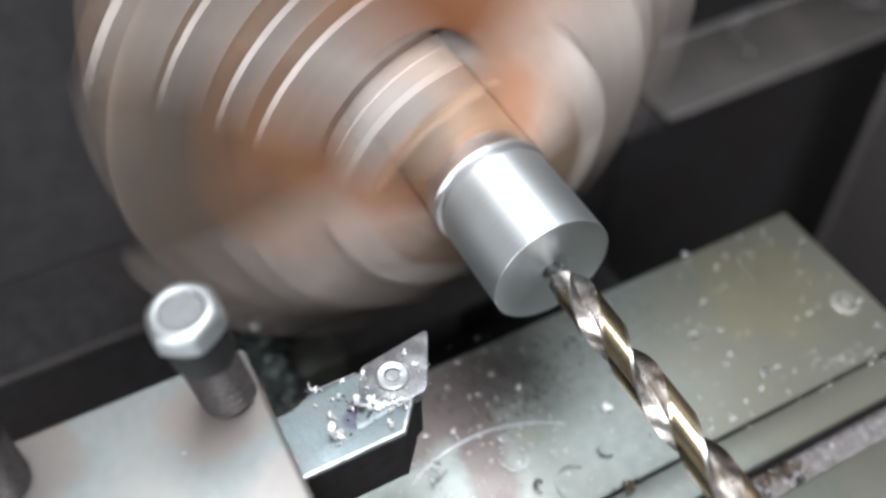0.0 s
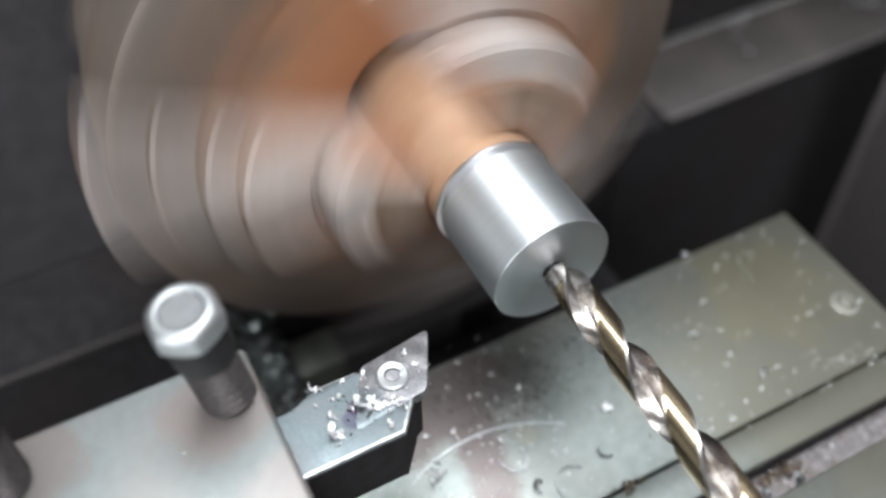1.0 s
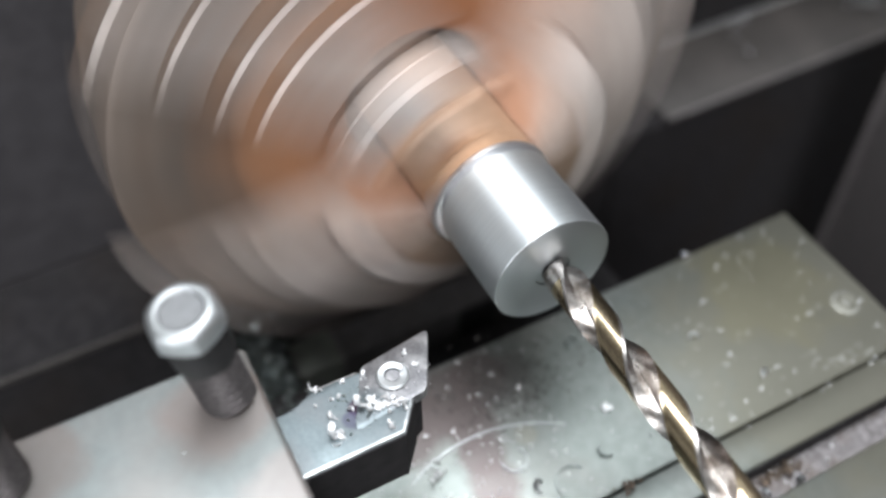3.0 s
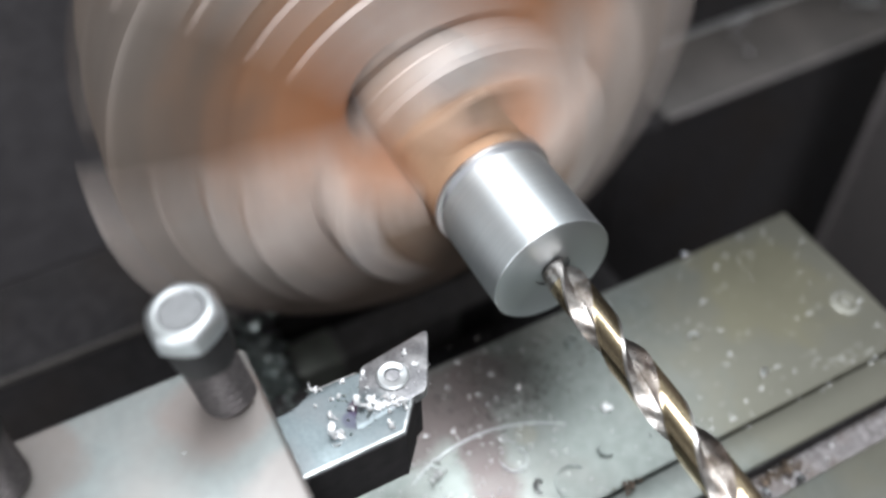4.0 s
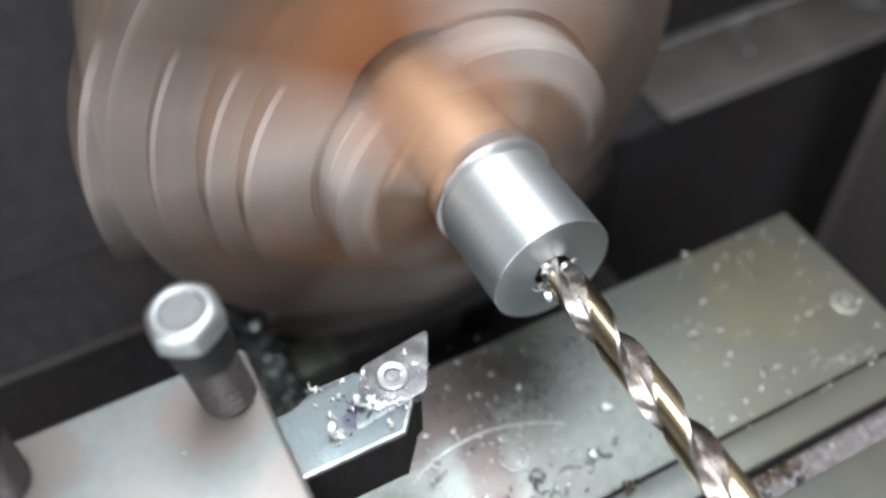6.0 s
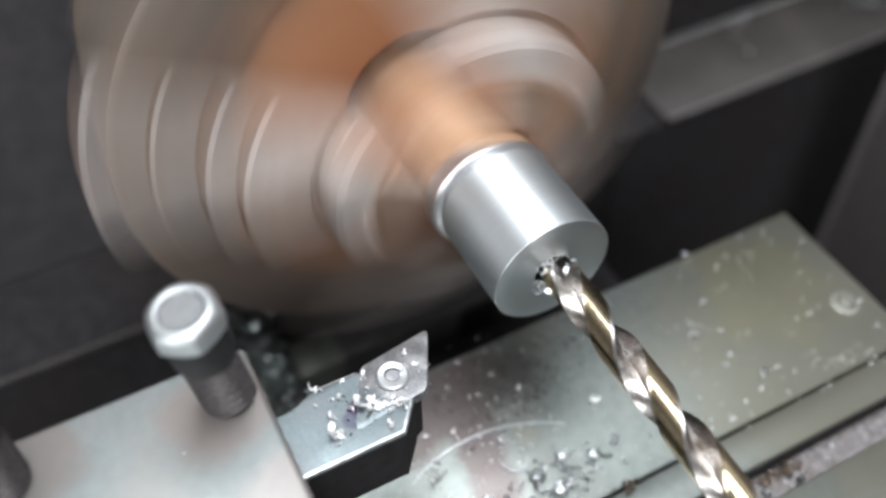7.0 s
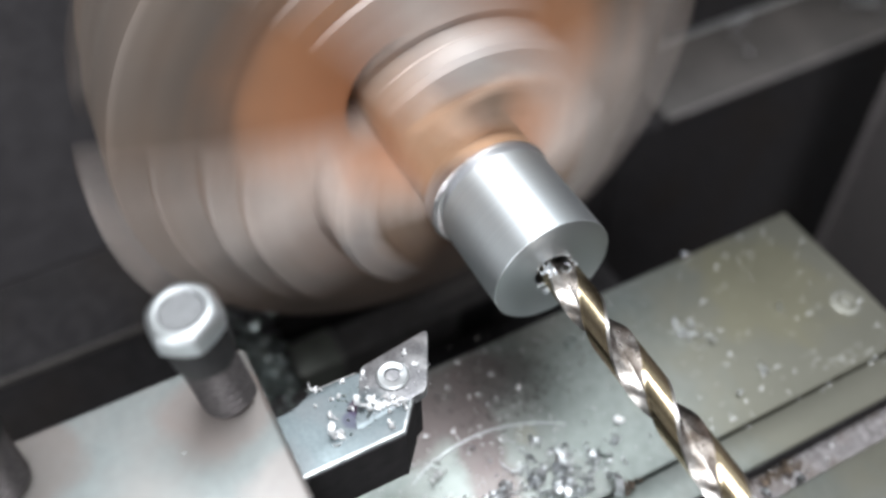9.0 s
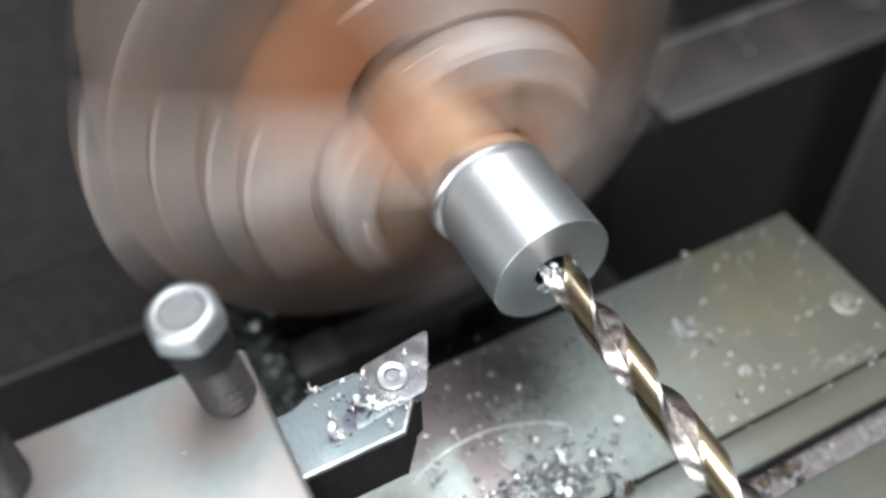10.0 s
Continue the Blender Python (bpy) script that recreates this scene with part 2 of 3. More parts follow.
shell("wall_north", (X0 - T, X1 + T, Y1, Y1 + T, Z0 - T, Z1 + T), WALL, "plain grey workshop wall")

# ---- lathe bed, headstock, guard ----
bed = thing("lathe_bed", "dark oily cast-iron lathe bed strewn with old swarf", "lathe bed", at=(0, 0, -75))
part("ledge", box(-121, -86.9, 106, 330, -2.2, 0, 0.9), LEDGE, bed, "worn grey bed ledge with a bright edge")
part("ledge_edge", box(-88.2, -86.7, 106.2, 330, -0.8, 0.12, 0.3), EDGE, bed, "lighter strip painted as the highlight on the ledge's edge")
# Thin strip added as the highlight on the bed's left edge.
part("edge_glint", box(-88.0, -87, -330, -52, -3.5, -1.4, 0.3), LEDGE, bed, "lighter strip standing in for the highlight on the bed's edge")
part("bed_body", box(-122, -88.8, -330, 87.5, -120, -2.5), NEAR_BLACK, bed)
part("rear_body", box(-122, -87.6, 87.6, 330, -120, -2.4), NEAR_BLACK, bed)
part("front_way", box(-87, 420, -62, -40, -60, -6, 1.5), CAST, bed)
part("rear_way", box(-87, 420, 44, 62, -60, -16, 1.5), NEAR_BLACK, bed)
part("way_cover", box(-56, -38, -40, 44, -60, -22, 1.0), NEAR_BLACK, bed)
part("cross_rib", box(-70, -58, -40, 44, -60, -12, 1.5), RIB, bed)
part("rib_pad", box(-70.4, -57.4, -41, -25.5, -59, -11.4, 1.2), PAD, bed, "grey-green oily pad on the rib")
# Black plate in place of a shaded opening; nothing is cut here.
part("rib_shade", box(-58.6, -57.7, 11.5, 23.5, -32, -13.4, 0.3), BLACK, bed, "thin black plate painted as a shaded gap in the rib")
part("cross_rib", box(-36, -26, -40, 44, -60, -12, 1.5), CAST, bed)
part("bed_floor", box(-90, 420, -62, 62, -120, -60.2), CAST, bed)
tray = thing("chip_tray", "black sheet-metal chip tray under the lathe", "tray", at=(0, 0, -195))
part("tray_floor", box(-240, 440, -230, 330, -6, 0), BLACK, tray)
cabinet = thing("lathe_cabinet", "dark steel cabinet carrying the lathe", "cabinet")
part("cabinet_body", box(-240, 440, -230, 330, -1.15 * U, -201.2, 3), CAST, cabinet)
headstock = thing("headstock", "dark grey painted cast headstock behind the chuck", "headstock")
part("casting", box(-300, -122.3, -330, 80, -77.45, 260), CAST, headstock)
# Rear section, darker than the casting beside it.
part("rear_section", box(-300, -122.6, 80.2, 330, -75, 260), NEAR_BLACK, headstock, "near-black rear section of the headstock")
part("spindle_nose", turned([(-122, 50), (-122, 54), (-110, 54), (-110, 46), (-100.3, 46), (-100.3, 30)]), CAST, headstock)
guard = thing("splash_guard", "dark grey sheet-metal splash guard behind the lathe", "guard")
part("panel", box(-58.5, 420, 172, 176, -195, 120, 1), GUARD, guard)
part("rolled_edge", box(-60.2, -58.6, 171, 177, -195, 120, 0.5), GUARD, guard, "rolled sheet edge")

# ---- carriage ----
saddle = thing("saddle", "black cast saddle under the cross slide", "saddle", at=(0, 0, -57))
part("saddle_casting", box(-12, 110, -120, 78, -36, -0.2, 2), BLACK, saddle)
slide = thing("cross_slide", "olive-grey ground steel cross slide with oil film", "cross slide", at=(0, 0, -40))
part("main_plate", box(-15.3, 28.8, -150, 82.4, -17, 0, 0.7, 2), SLIDE, slide)
part("gib_strip", box(29.3, 37.6, -150, 80.5, -17, -0.25, 0.6, 2), SLIDE, slide, "narrow ground steel strip")
part("slot_floor", box(37.65, 44.6, -150, 80, -17, -6.5), GROOVE, slide, "dirty slot floor packed with grit")
# Thin dark sheet paints the shadow between strip and slot floor.
part("slot_shade", box(37.62, 37.78, -150, 80, -6.4, -1.3), NEAR_BLACK, slide, "near-black sheet painted as the shade in the slot")
part("outer_plate", box(44.7, 108, -150, 80.5, -17, -0.8, 0.8, 2), SLIDE, slide)


def slide_screw(x, y, r):
    bm = turned([(-3, 0.9 * r), (0.04, r), (0.10, 0.95 * r), (0.10, 0.70 * r), (-0.12, 0.66 * r), (-0.12, 0.42 * r), (0.06, 0.38 * r), (0.08, 0.1 * r)], 40, axis="z")
    ob = part("gib_screw", bm, SCREW, slide, "slotted screw set flush in the slide")
    ob.location = (x * S, y * S, 0)


slide_screw(14.1, 75.6, 3.4)

# ---- tool post ----
post = thing("tool_post", "pale worn steel four-way tool post", "tool post", at=(0, 0, 10))
part("top_plate", box(-3.8, 66, -128, -58.4, -9, 0, 1.1, 3), POST, post)
part("core", box(12, 50, -112, -74, -26, -9.01), POST, post)
part("base_plate", box(-2, 66, -128, -53.6, -50, -26.01, 0.9, 3), POST, post)


def clamp_bolt(x, y, top, group="clamping bolts of the tool post"):
    ob = thing("clamp_bolt", "bright worn hexagon-headed steel clamping bolt with an oily thread", "bolt", group, at=(x, y, 10))
    h = top - 10
    bm = bmesh.new()
    rings = []
    seg = 32
    z0, pitch = -9.5, 1.9
    steps = int((h - 11.5 - z0) / pitch * 6)
    for k in range(steps + 1):
        z = z0 + k * pitch / 6
        ring = []
        for i in range(seg):
            t = 2 * math.pi * i / seg
            ph = (z / pitch - i / seg) % 1.0
            r = 3.2 + 1.2 * min(1.0, 1.25 * (1 - abs(2 * ph - 1)))
            ring.append(bm.verts.new((r * math.cos(t), r * math.sin(t), z)))
        rings.append(ring)
    for p, q in zip(rings, rings[1:]):
        for i in range(seg):
            bm.faces.new((p[i], p[(i + 1) % seg], q[(i + 1) % seg], q[i]))
    bm.faces.new(rings[0])
    bm.faces.new(rings[-1])
    part("thread", bm, THREAD, ob, "dark oily screw thread", smooth=0.25)
    # The shoulder's black carries the shadow that the head throws on the neck.
    part("shoulder", turned([(h - 12.2, 3.9), (h - 11.6, 4.75), (h - 5.0, 5.0), (h - 4.6, 4.7)], 40, axis="z"), BLACK, ob, "plain shoulder painted black as the shade under the head")
    # hexagon head with strongly rounded corners, a chamfered crown and a shallow dish
    bm = bmesh.new()
    rings = []
    seg = 64
    for z, k, rnd in ((h - 4.9, 0.84, 0.9), (h - 4.5, 0.95, 0.5), (h - 4.0, 1.0, 0.4), (h - 2.4, 1.0, 0.4), (h - 1.5, 0.985, 0.55), (h - 0.8, 0.94, 0.75), (h - 0.3, 0.87, 0.92),
                      (h - 0.03, 0.76, 1.0), (h - 0.03, 0.68, 1.0), (h - 0.2, 0.61, 1.0), (h - 0.55, 0.58, 1.0), (h - 0.55, 0.3, 1.0), (h - 0.55, 0.03, 1.0)):
        ring = []
        for i in range(seg):
            t = 2 * math.pi * i / seg
            a = (t + math.pi / 6) % (math.pi / 3) - math.pi / 6
            sq = 1.0 / math.cos(a)
            r = 5.2 * k * (rnd * 1.03 + (1 - rnd) * sq)
            ring.append(bm.verts.new((r * math.cos(t + 0.5), r * math.sin(t + 0.5), z)))
        rings.append(ring)
    for p, q in zip(rings, rings[1:]):
        for i in range(seg):
            bm.faces.new((p[i], p[(i + 1) % seg], q[(i + 1) % seg], q[i]))
    bm.faces.new(rings[0])
    bm.faces.new(rings[-1]).material_index = 1
    for f in bm.faces:
        if all(v.co.z > h - 0.6 and v.co.xy.length < 5.2 * 0.64 for v in f.verts):
            f.material_index = 1
    part("head", bm, (BOLT, DISH), ob, "bright worn bolt head, its dished crown painted dim", smooth=0.8)
    return ob


first_bolt = clamp_bolt(4.3, -63.6, 35.3)
first_bolt.matrix_basis = pose(4.3 * S, -63.6 * S, 10 * S, 6.0, 1.8, 0)
copy_thing(first_bolt, Matrix.Translation((3.0 * S, -98.5 * S, 10 * S)) @ pose(0, 0, 0, 0, 0, 37))

# ---- turning tool ----
tool = thing("turning_tool", "blue-grey steel turning tool holder with a carbide insert, dusted with chips", "cutting tool")
SHANK = [(6.0, -112), (18.0, -112), (18.0, -39.6), (12.8, -35.6), (11.4, -35.4), (4.4, -41.6), (3.1, -42.2), (3.0, -50.6), (6.0, -54.6)]


def worn_prism(outline, z0, z1, bevel):
    """A prism whose bevelled top edge is rubbed bright."""
    bm = prism(outline, z0, z1, bevel)
    bm.normal_update()
    for f in bm.faces:
        if 0.15 < abs(f.normal.z) < 0.97:
            f.material_index = 1
    return bm


part("shank", worn_prism(SHANK, -14, 0, 0.55), (HOLDER, WORN), tool)
# Near-black sheet over the blue-grey shank paints its side as shaded.
part("side_shade", prism([(18.0, -112), (18.25, -112), (18.25, -39.7), (13.0, -35.5), (12.8, -35.7), (18.0, -39.8)], -13.9, -0.75), NEAR_BLACK, tool, "near-black sheet painted as the holder's shaded side")
# The seat's colour likewise holds the shade below the insert.
part("nose_block", prism([(3.4, -41.8), (11.6, -35.6), (12.6, -35.7), (11.6, -33.6), (3.0, -30.2), (2.4, -39.5)], -14, -2.25), NEAR_BLACK, tool, "seat painted near-black as the shade under the insert")
INS = [(1.0, -28.1), (1.25, -27.3), (2.1, -27.5), (11.6, -32.4), (12.35, -33.3), (14.0, -45.6), (13.7, -46.6), (12.8, -46.3), (3.4, -41.4), (2.75, -40.6)]
insert = part("insert", worn_prism(INS, -2.2, 0.05, 0.18), (INSERT, INSERT), tool, "grey diamond-shaped carbide insert")
scr = part("insert_screw", turned([(-2, 1.2), (0.0, 2.6), (0.5, 2.95), (0.75, 2.55), (0.6, 1.5), (-0.9, 1.25), (-1.0, 0.3)], 36, axis="z"), BOLT, insert, "bright star-socket insert screw")
scr.location = (7.2 * S, -36.9 * S, 0)
# Darker star plug fills the socket to paint its shade.
sock = part("socket_shade", prism([((1.0 + 0.3 * (k % 2)) * math.cos(k * math.pi / 6), (1.0 + 0.3 * (k % 2)) * math.sin(k * math.pi / 6)) for k in range(12)], -0.5, 0.2), INSERT, insert, "dark star plug painted as the shaded socket")
sock.location = (7.2 * S, -36.9 * S, 0)

# ---- chuck ----
chuck = thing("lathe_chuck", "rust-tinged steel three-jaw lathe chuck spinning fast", "chuck")
part("body", turned([(-100, 20), (-100, 62), (-98, 64), (-84, 64), (-82, 66.5), (-58.0, 68.2), (-56.0, 67.8), (-54.9, 66.2), (-54.8, 46), (-55.6, 44), (-56.0, 42), (-56.0, 19), (-57.5, 17), (-92, 17), (-92, 3)], 128), CHUCK, chuck)
JAW_LINE = [(12.45, -62), (12.45, -27.4), (13.2, -26.4), (22.2, -26.4), (23.0, -27.0), (23.2, -28.3), (30.4, -28.5), (31.6, -29.4), (31.9, -33.0), (31.5, -33.3), (31.9, -33.7),
            (32.0, -37.2), (30.6, -37.4), (30.6, -38.6), (32.6, -38.8), (33.6, -37.2), (46.2, -37.0), (47.0, -37.8), (47.1, -42.0), (48.2, -42.2), (52.0, -42.2), (52.8, -43.0), (52.9, -48.8),
            (54.0, -49.0), (60.6, -49.0), (61.4, -49.8), (61.5, -52.0), (63.0, -52.4), (72.2, -52.6), (73.4, -53.6), (73.4, -62)]


def jaw(angle):
    bm = bmesh.new()
    cols = []
    m = 11
    for j in range(m):
        u = 2 * j / (m - 1) - 1
        col = []
        for r, x in JAW_LINE:
            hw = min(11.8, 3.4 + max(0, r - 12.45) * 0.85)
            t = u * hw
            rr = r if r < 24 else math.sqrt(r * r - t * t)
            col.append(bm.verts.new((x, rr, t)))
        cols.append(col)
    n = len(JAW_LINE)
    for p, q in zip(cols, cols[1:]):
        for i in range(n):
            f = bm.faces.new((p[i], p[(i + 1) % n], q[(i + 1) % n], q[i]))
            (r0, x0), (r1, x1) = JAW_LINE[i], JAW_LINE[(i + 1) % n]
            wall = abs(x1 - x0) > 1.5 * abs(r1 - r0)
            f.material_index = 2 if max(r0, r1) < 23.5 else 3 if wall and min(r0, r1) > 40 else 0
    for col in (cols[0], cols[-1]):
        bm.faces.new(col).material_index = 1
    bmesh.ops.triangulate(bm, faces=[f for f in bm.faces if len(f.verts) > 4])
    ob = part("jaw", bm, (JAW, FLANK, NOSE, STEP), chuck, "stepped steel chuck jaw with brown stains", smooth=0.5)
    ob.matrix_basis = pose(0, 0, 0, angle, 0, 0)


for k in range(3):
    jaw(120 * k)
    key = part("pinion_socket", turned([(66.0, 7.0), (69.2, 7.0), (69.6, 6.4), (69.6, 4.2), (66.2, 4.0)], 32, axis="z"), CHUCK, chuck)
    key.matrix_basis = pose(0, 0, 0, 120 * k - 30, 0, 0) @ Matrix.Translation((-76 * S, 0, 0))

# ---- workpiece ----
work = thing("workpiece", "freshly turned aluminium round bar spinning in the chuck", "workpiece")
R = 12.45
BORE_R = 3.75
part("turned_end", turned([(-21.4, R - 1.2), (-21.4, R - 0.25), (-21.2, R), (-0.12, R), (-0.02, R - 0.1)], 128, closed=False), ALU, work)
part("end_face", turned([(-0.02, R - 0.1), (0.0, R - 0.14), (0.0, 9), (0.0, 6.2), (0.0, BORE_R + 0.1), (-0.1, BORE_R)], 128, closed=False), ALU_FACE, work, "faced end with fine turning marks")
part("bore", turned([(-0.1, BORE_R), (-21, BORE_R), (-21.2, 0.2)], 64, closed=False), BORE, work)
core = part("uncut_core", turned([(-20.0, BORE_R - 0.02), (-0.06, BORE_R - 0.02), (-0.03, BORE_R - 0.15), (-0.03, 2.2), (-0.25, 2.0), (-1.6, 0.4)], 64), (ALU_FACE, BORE), work, "uncut metal with a small dark centre hole")
# The centre hole takes the shaded bore colour.
for f in core.data.polygons:
    f.material_index = 1 if f.center.yz.length < 2.05 * S else 0
part("collar", turned([(-23.6, 11.0), (-23.6, 12.75), (-23.2, 12.95), (-22.5, 12.9), (-22.3, 12.3), (-21.9, 11.5), (-21.3, 11.0)], 128, closed=False), ALU_RAW, work, "thin bright shoulder where the cut ended", smooth=0.35)


def burr_ring(middle, spread, out):
    """A ragged flange of torn metal over part of the bar's round."""
    bm, n, ragged = bmesh.new(), 90, random.Random(5)
    rings = []
    for i in range(n + 1):
        u = 2 * i / n - 1
        a = math.radians(middle + spread * u)
        k = max(0.02, 1 - abs(u) ** 3) * (0.82 + 0.18 * math.sin(9 * u + 1) * math.cos(23 * u)) + 0.10 * (ragged.random() - 0.5) * (1 - u * u)
        h, w = out * k, 0.6 + 2.9 * min(1.0, 1.3 * k)
        rings.append([bm.verts.new((x, r * math.cos(a), r * math.sin(a))) for x, r in
                      ((-22.9, 12.0), (-22.8, 12.5 + 0.75 * h), (-23.2, 12.6 + h), (-23.2 - 0.45 * w, 12.6 + 0.8 * h), (-23.3 - w, 12.5 + 0.95 * h), (-23.7 - w, 12.45))])
    for p, q in zip(rings, rings[1:]):
        for j in range(6):
            bm.faces.new((p[j], p[(j + 1) % 6], q[(j + 1) % 6], q[j]))
    bm.faces.new(rings[0])
    bm.faces.new(rings[-1])
    return bm


part("burr", burr_ring(126, 88, 1.35), ALU_RAW, work, "ragged bright burr standing off one side of the bar", smooth=0.5)
part("raw_bar", turned([(-23.2, 12.4), (-58, 12.4), (-92, 12.3), (-92, 1)], 96, closed=False), BRONZE, work, "brown-tinted uncut bar surface")

# ---- drill ----
drill = thing("twist_drill", "golden-brown high-speed twist drill with bright flutes", "drill bit")
DR = 3.6


def drill_radius(a):
    """Radius of the two-flute section at the angle a from the middle of a land."""
    a = (a + math.pi / 2) % math.pi - math.pi / 2
    d = abs(math.degrees(a))
    if d < 47:
        return DR if a > math.radians(43) else DR * 0.985
    f = (d - 47) / 43
    return DR * (0.96 - 0.70 * math.sin(f * math.pi / 2) ** 0.75)


def drill_mesh():
    bm = bmesh.new()
    seg, lead = 72, 40.0
    rings, xs = [], [1.0 + 0.6 * i for i in range(136)]
    for x in xs:
        ring = []
        turn = math.radians(116.6) + 2 * math.pi * (x - 22.0) / lead
        lim = 0.25 + (x - 1.0) / 0.6
        for i in range(seg):
            a = 2 * math.pi * i / seg
            r = min(drill_radius(a), max(0.05, lim))
            ring.append(bm.verts.new((x, r * math.cos(a + turn), r * math.sin(a + turn))))
        rings.append(ring)
    for p, q in zip(rings, rings[1:]):
        for i in range(seg):
            f = bm.faces.new((p[i], p[(i + 1) % seg], q[(i + 1) % seg], q[i]))
            d = abs(math.degrees((2 * math.pi * (i + 0.5) / seg + math.pi / 2) % math.pi - math.pi / 2))
            land = math.degrees((2 * math.pi * (i + 0.5) / seg + math.pi / 2) % math.pi - math.pi / 2)
            f.material_index = 1 if d >= 47 or p[0].co.x < 6 else 2 if land < -35 else 0
    bm.faces.new(rings[0])
    bm.faces.new(rings[-1])
    return bm


part("fluted_body", drill_mesh(), (GOLD, FLUTE, MARGIN), drill, smooth=0.6)
part("shank", turned([(82.3, 2.6), (82.3, 3.4), (83, 3.5), (125, 3.5), (126, 3.1)], 48), FLUTE, drill, "plain bright drill shank")


# ---- chips ----
rng = random.Random(11)


def curl(bm, place, turn, r, width, arc, thick=0.12, pitch=0.3, seg=7):
    """A curled ribbon of metal, laid at a place in drawing units."""
    m = Matrix.Translation(place) @ turn
    rows = []
    for i in range(seg + 1):
        a = arc * i / seg
        w = width * (0.45 + 0.55 * math.sin(math.pi * (i + 0.6) / (seg + 1.2)))
        y = pitch * a
        quad = [(rr * math.cos(a) - r, rr * math.sin(a), y + o) for rr, o in ((r, -w / 2), (r, w / 2), (r + thick, w / 2), (r + thick, -w / 2))]
        rows.append([bm.verts.new(m @ Vector(q)) for q in quad])
    for p, q in zip(rows, rows[1:]):
        for k in range(4):
            bm.faces.new((p[k], p[(k + 1) % 4], q[(k + 1) % 4], q[k]))
    bm.faces.new(rows[0])
    bm.faces.new(list(reversed(rows[-1])))


def fleck(bm, place, size):
    """A tiny crumpled flake."""
    m = Matrix.Translation(place) @ Euler([rng.uniform(0, 6.3) for _ in range(3)]).to_matrix().to_4x4()
    sx, sy, sz = size * rng.uniform(0.3, 0.55), size * rng.uniform(0.25, 0.45), size * rng.uniform(0.15, 0.3)
    rings = []
    for h, r in ((-0.75, 0.62), (0.1, 1.0), (0.8, 0.55)):
        k = rng.uniform(0, 1)
        rings.append([bm.verts.new(m @ Vector((sx * r * rng.uniform(0.75, 1.15) * math.cos(k + 1.2566 * i), sy * r * rng.uniform(0.75, 1.15) * math.sin(k + 1.2566 * i), sz * h)))
                      for i in range(5)])
    for p, q in zip(rings, rings[1:]):
        for i in range(5):
            bm.faces.new((p[i], p[(i + 1) % 5], q[(i + 1) % 5], q[i]))
    bm.faces.new(list(reversed(rings[0])))
    bm.faces.new(rings[-1])


def any_turn():
    return Euler([rng.uniform(0, 6.3) for _ in range(3)]).to_matrix().to_4x4()


def flecks(name, n, region, z, size, material, label, curls=0.25):
    bm = bmesh.new()
    for _ in range(n):
        x, y = region()
        s = size * rng.uniform(0.4, 1.3)
        if rng.random() < curls:
            curl(bm, (x, y, z + 0.35 * s), any_turn(), 0.5 * s, 0.6 * s, rng.uniform(2, 4.5), 0.1 * s, seg=5)
        else:
            fleck(bm, (x, y, z + 0.12 * s), s)
    return tagged(part(name, bm, material, None, smooth=1.1), label, "swarf", kind="stuff")


def rect(x0, x1, y0, y1):
    return lambda: (rng.uniform(x0, x1), rng.uniform(y0, y1))


def blob(x, y, sx, sy):
    return lambda: (rng.gauss(x, sx), rng.gauss(y, sy))


flecks("slide_swarf", 250, rect(-14, 28.5, -50, 81), -40, 0.68, BRIGHT, "tiny bright aluminium flecks scattered on the oily slide")
flecks("front_swarf", 85, blob(9, -21, 7, 11), -40, 0.85, BRIGHT, "bright flecks scattered beside the tool")
flecks("edge_swarf", 46, lambda: (rng.gauss(26.5, 2.2), rng.uniform(20, 80)), -40.1, 0.65, BRIGHT, "bright flecks gathered along the slide's joint", 0.5)
flecks("dark_swarf", 420, blob(-4, -6, 5.0, 9), -40, 0.8, DUST, "fine dark swarf dust smeared on the slide")
flecks("slot_swarf", 90, rect(38, 44.4, -30, 79), -46.5, 0.9, BRIGHT, "chips and flecks lying in the slot", 0.4)
flecks("slot_grit", 60, blob(39.0, 36, 0.8, 3.5), -46.2, 1.6, RUST, "brown grit packed in the slot's corner", 0.1)
flecks("joint_grit", 26, blob(29.2, 3.2, 0.6, 1.3), -39.8, 1.0, RUST, "brown grit caught in the joint", 0.1)


def slanted(x, y, dx, dy, spread):
    """A place along a short slanting streak."""
    def pick():
        u = rng.gauss(0, 1)
        return x + dx * u + rng.gauss(0, spread), y + dy * u + rng.gauss(0, spread)
    return pick


flecks("tool_swarf", 46, slanted(11.2, -41.6, 0.9, 1.9, 0.7), 0.2, 1.6, BRIGHT, "clump of bright chips stuck on the tool holder", 0.1)
flecks("corner_swarf", 14, blob(13.2, -49.3, 0.6, 0.6), 0.1, 1.6, BRIGHT, "small heap of bright chips on the tool holder", 0.1)
TOOL_CHIPS = [(6.5, -50.9), (10.3, -49.1), (6.4, -48.1), (6.5, -46.4), (4.2, -41.1), (7.1, -41.8), (13.1, -37.6), (14.0, -37.5), (16.1, -41.1), (3.5, -32.9), (5.4, -41.9), (4.2, -44.9), (8.3, -43.8), (6.9, -32.2), (3.6, -49.6), (9.3, -41.2)]
flecks("tool_flecks", 64, lambda: [c + rng.gauss(0, 0.18) for c in TOOL_CHIPS[rng.randrange(len(TOOL_CHIPS))]], 0.1, 1.15, BRIGHT, "single bright chips scattered on the tool holder", 0.1)
flecks("tool_dust", 26, lambda: (rng.gauss(9.5, 2.4), rng.gauss(-43.5, 1.8)), 0.0, 0.9, OLDCHIP, "dark oily residue on the tool holder", 0.2)
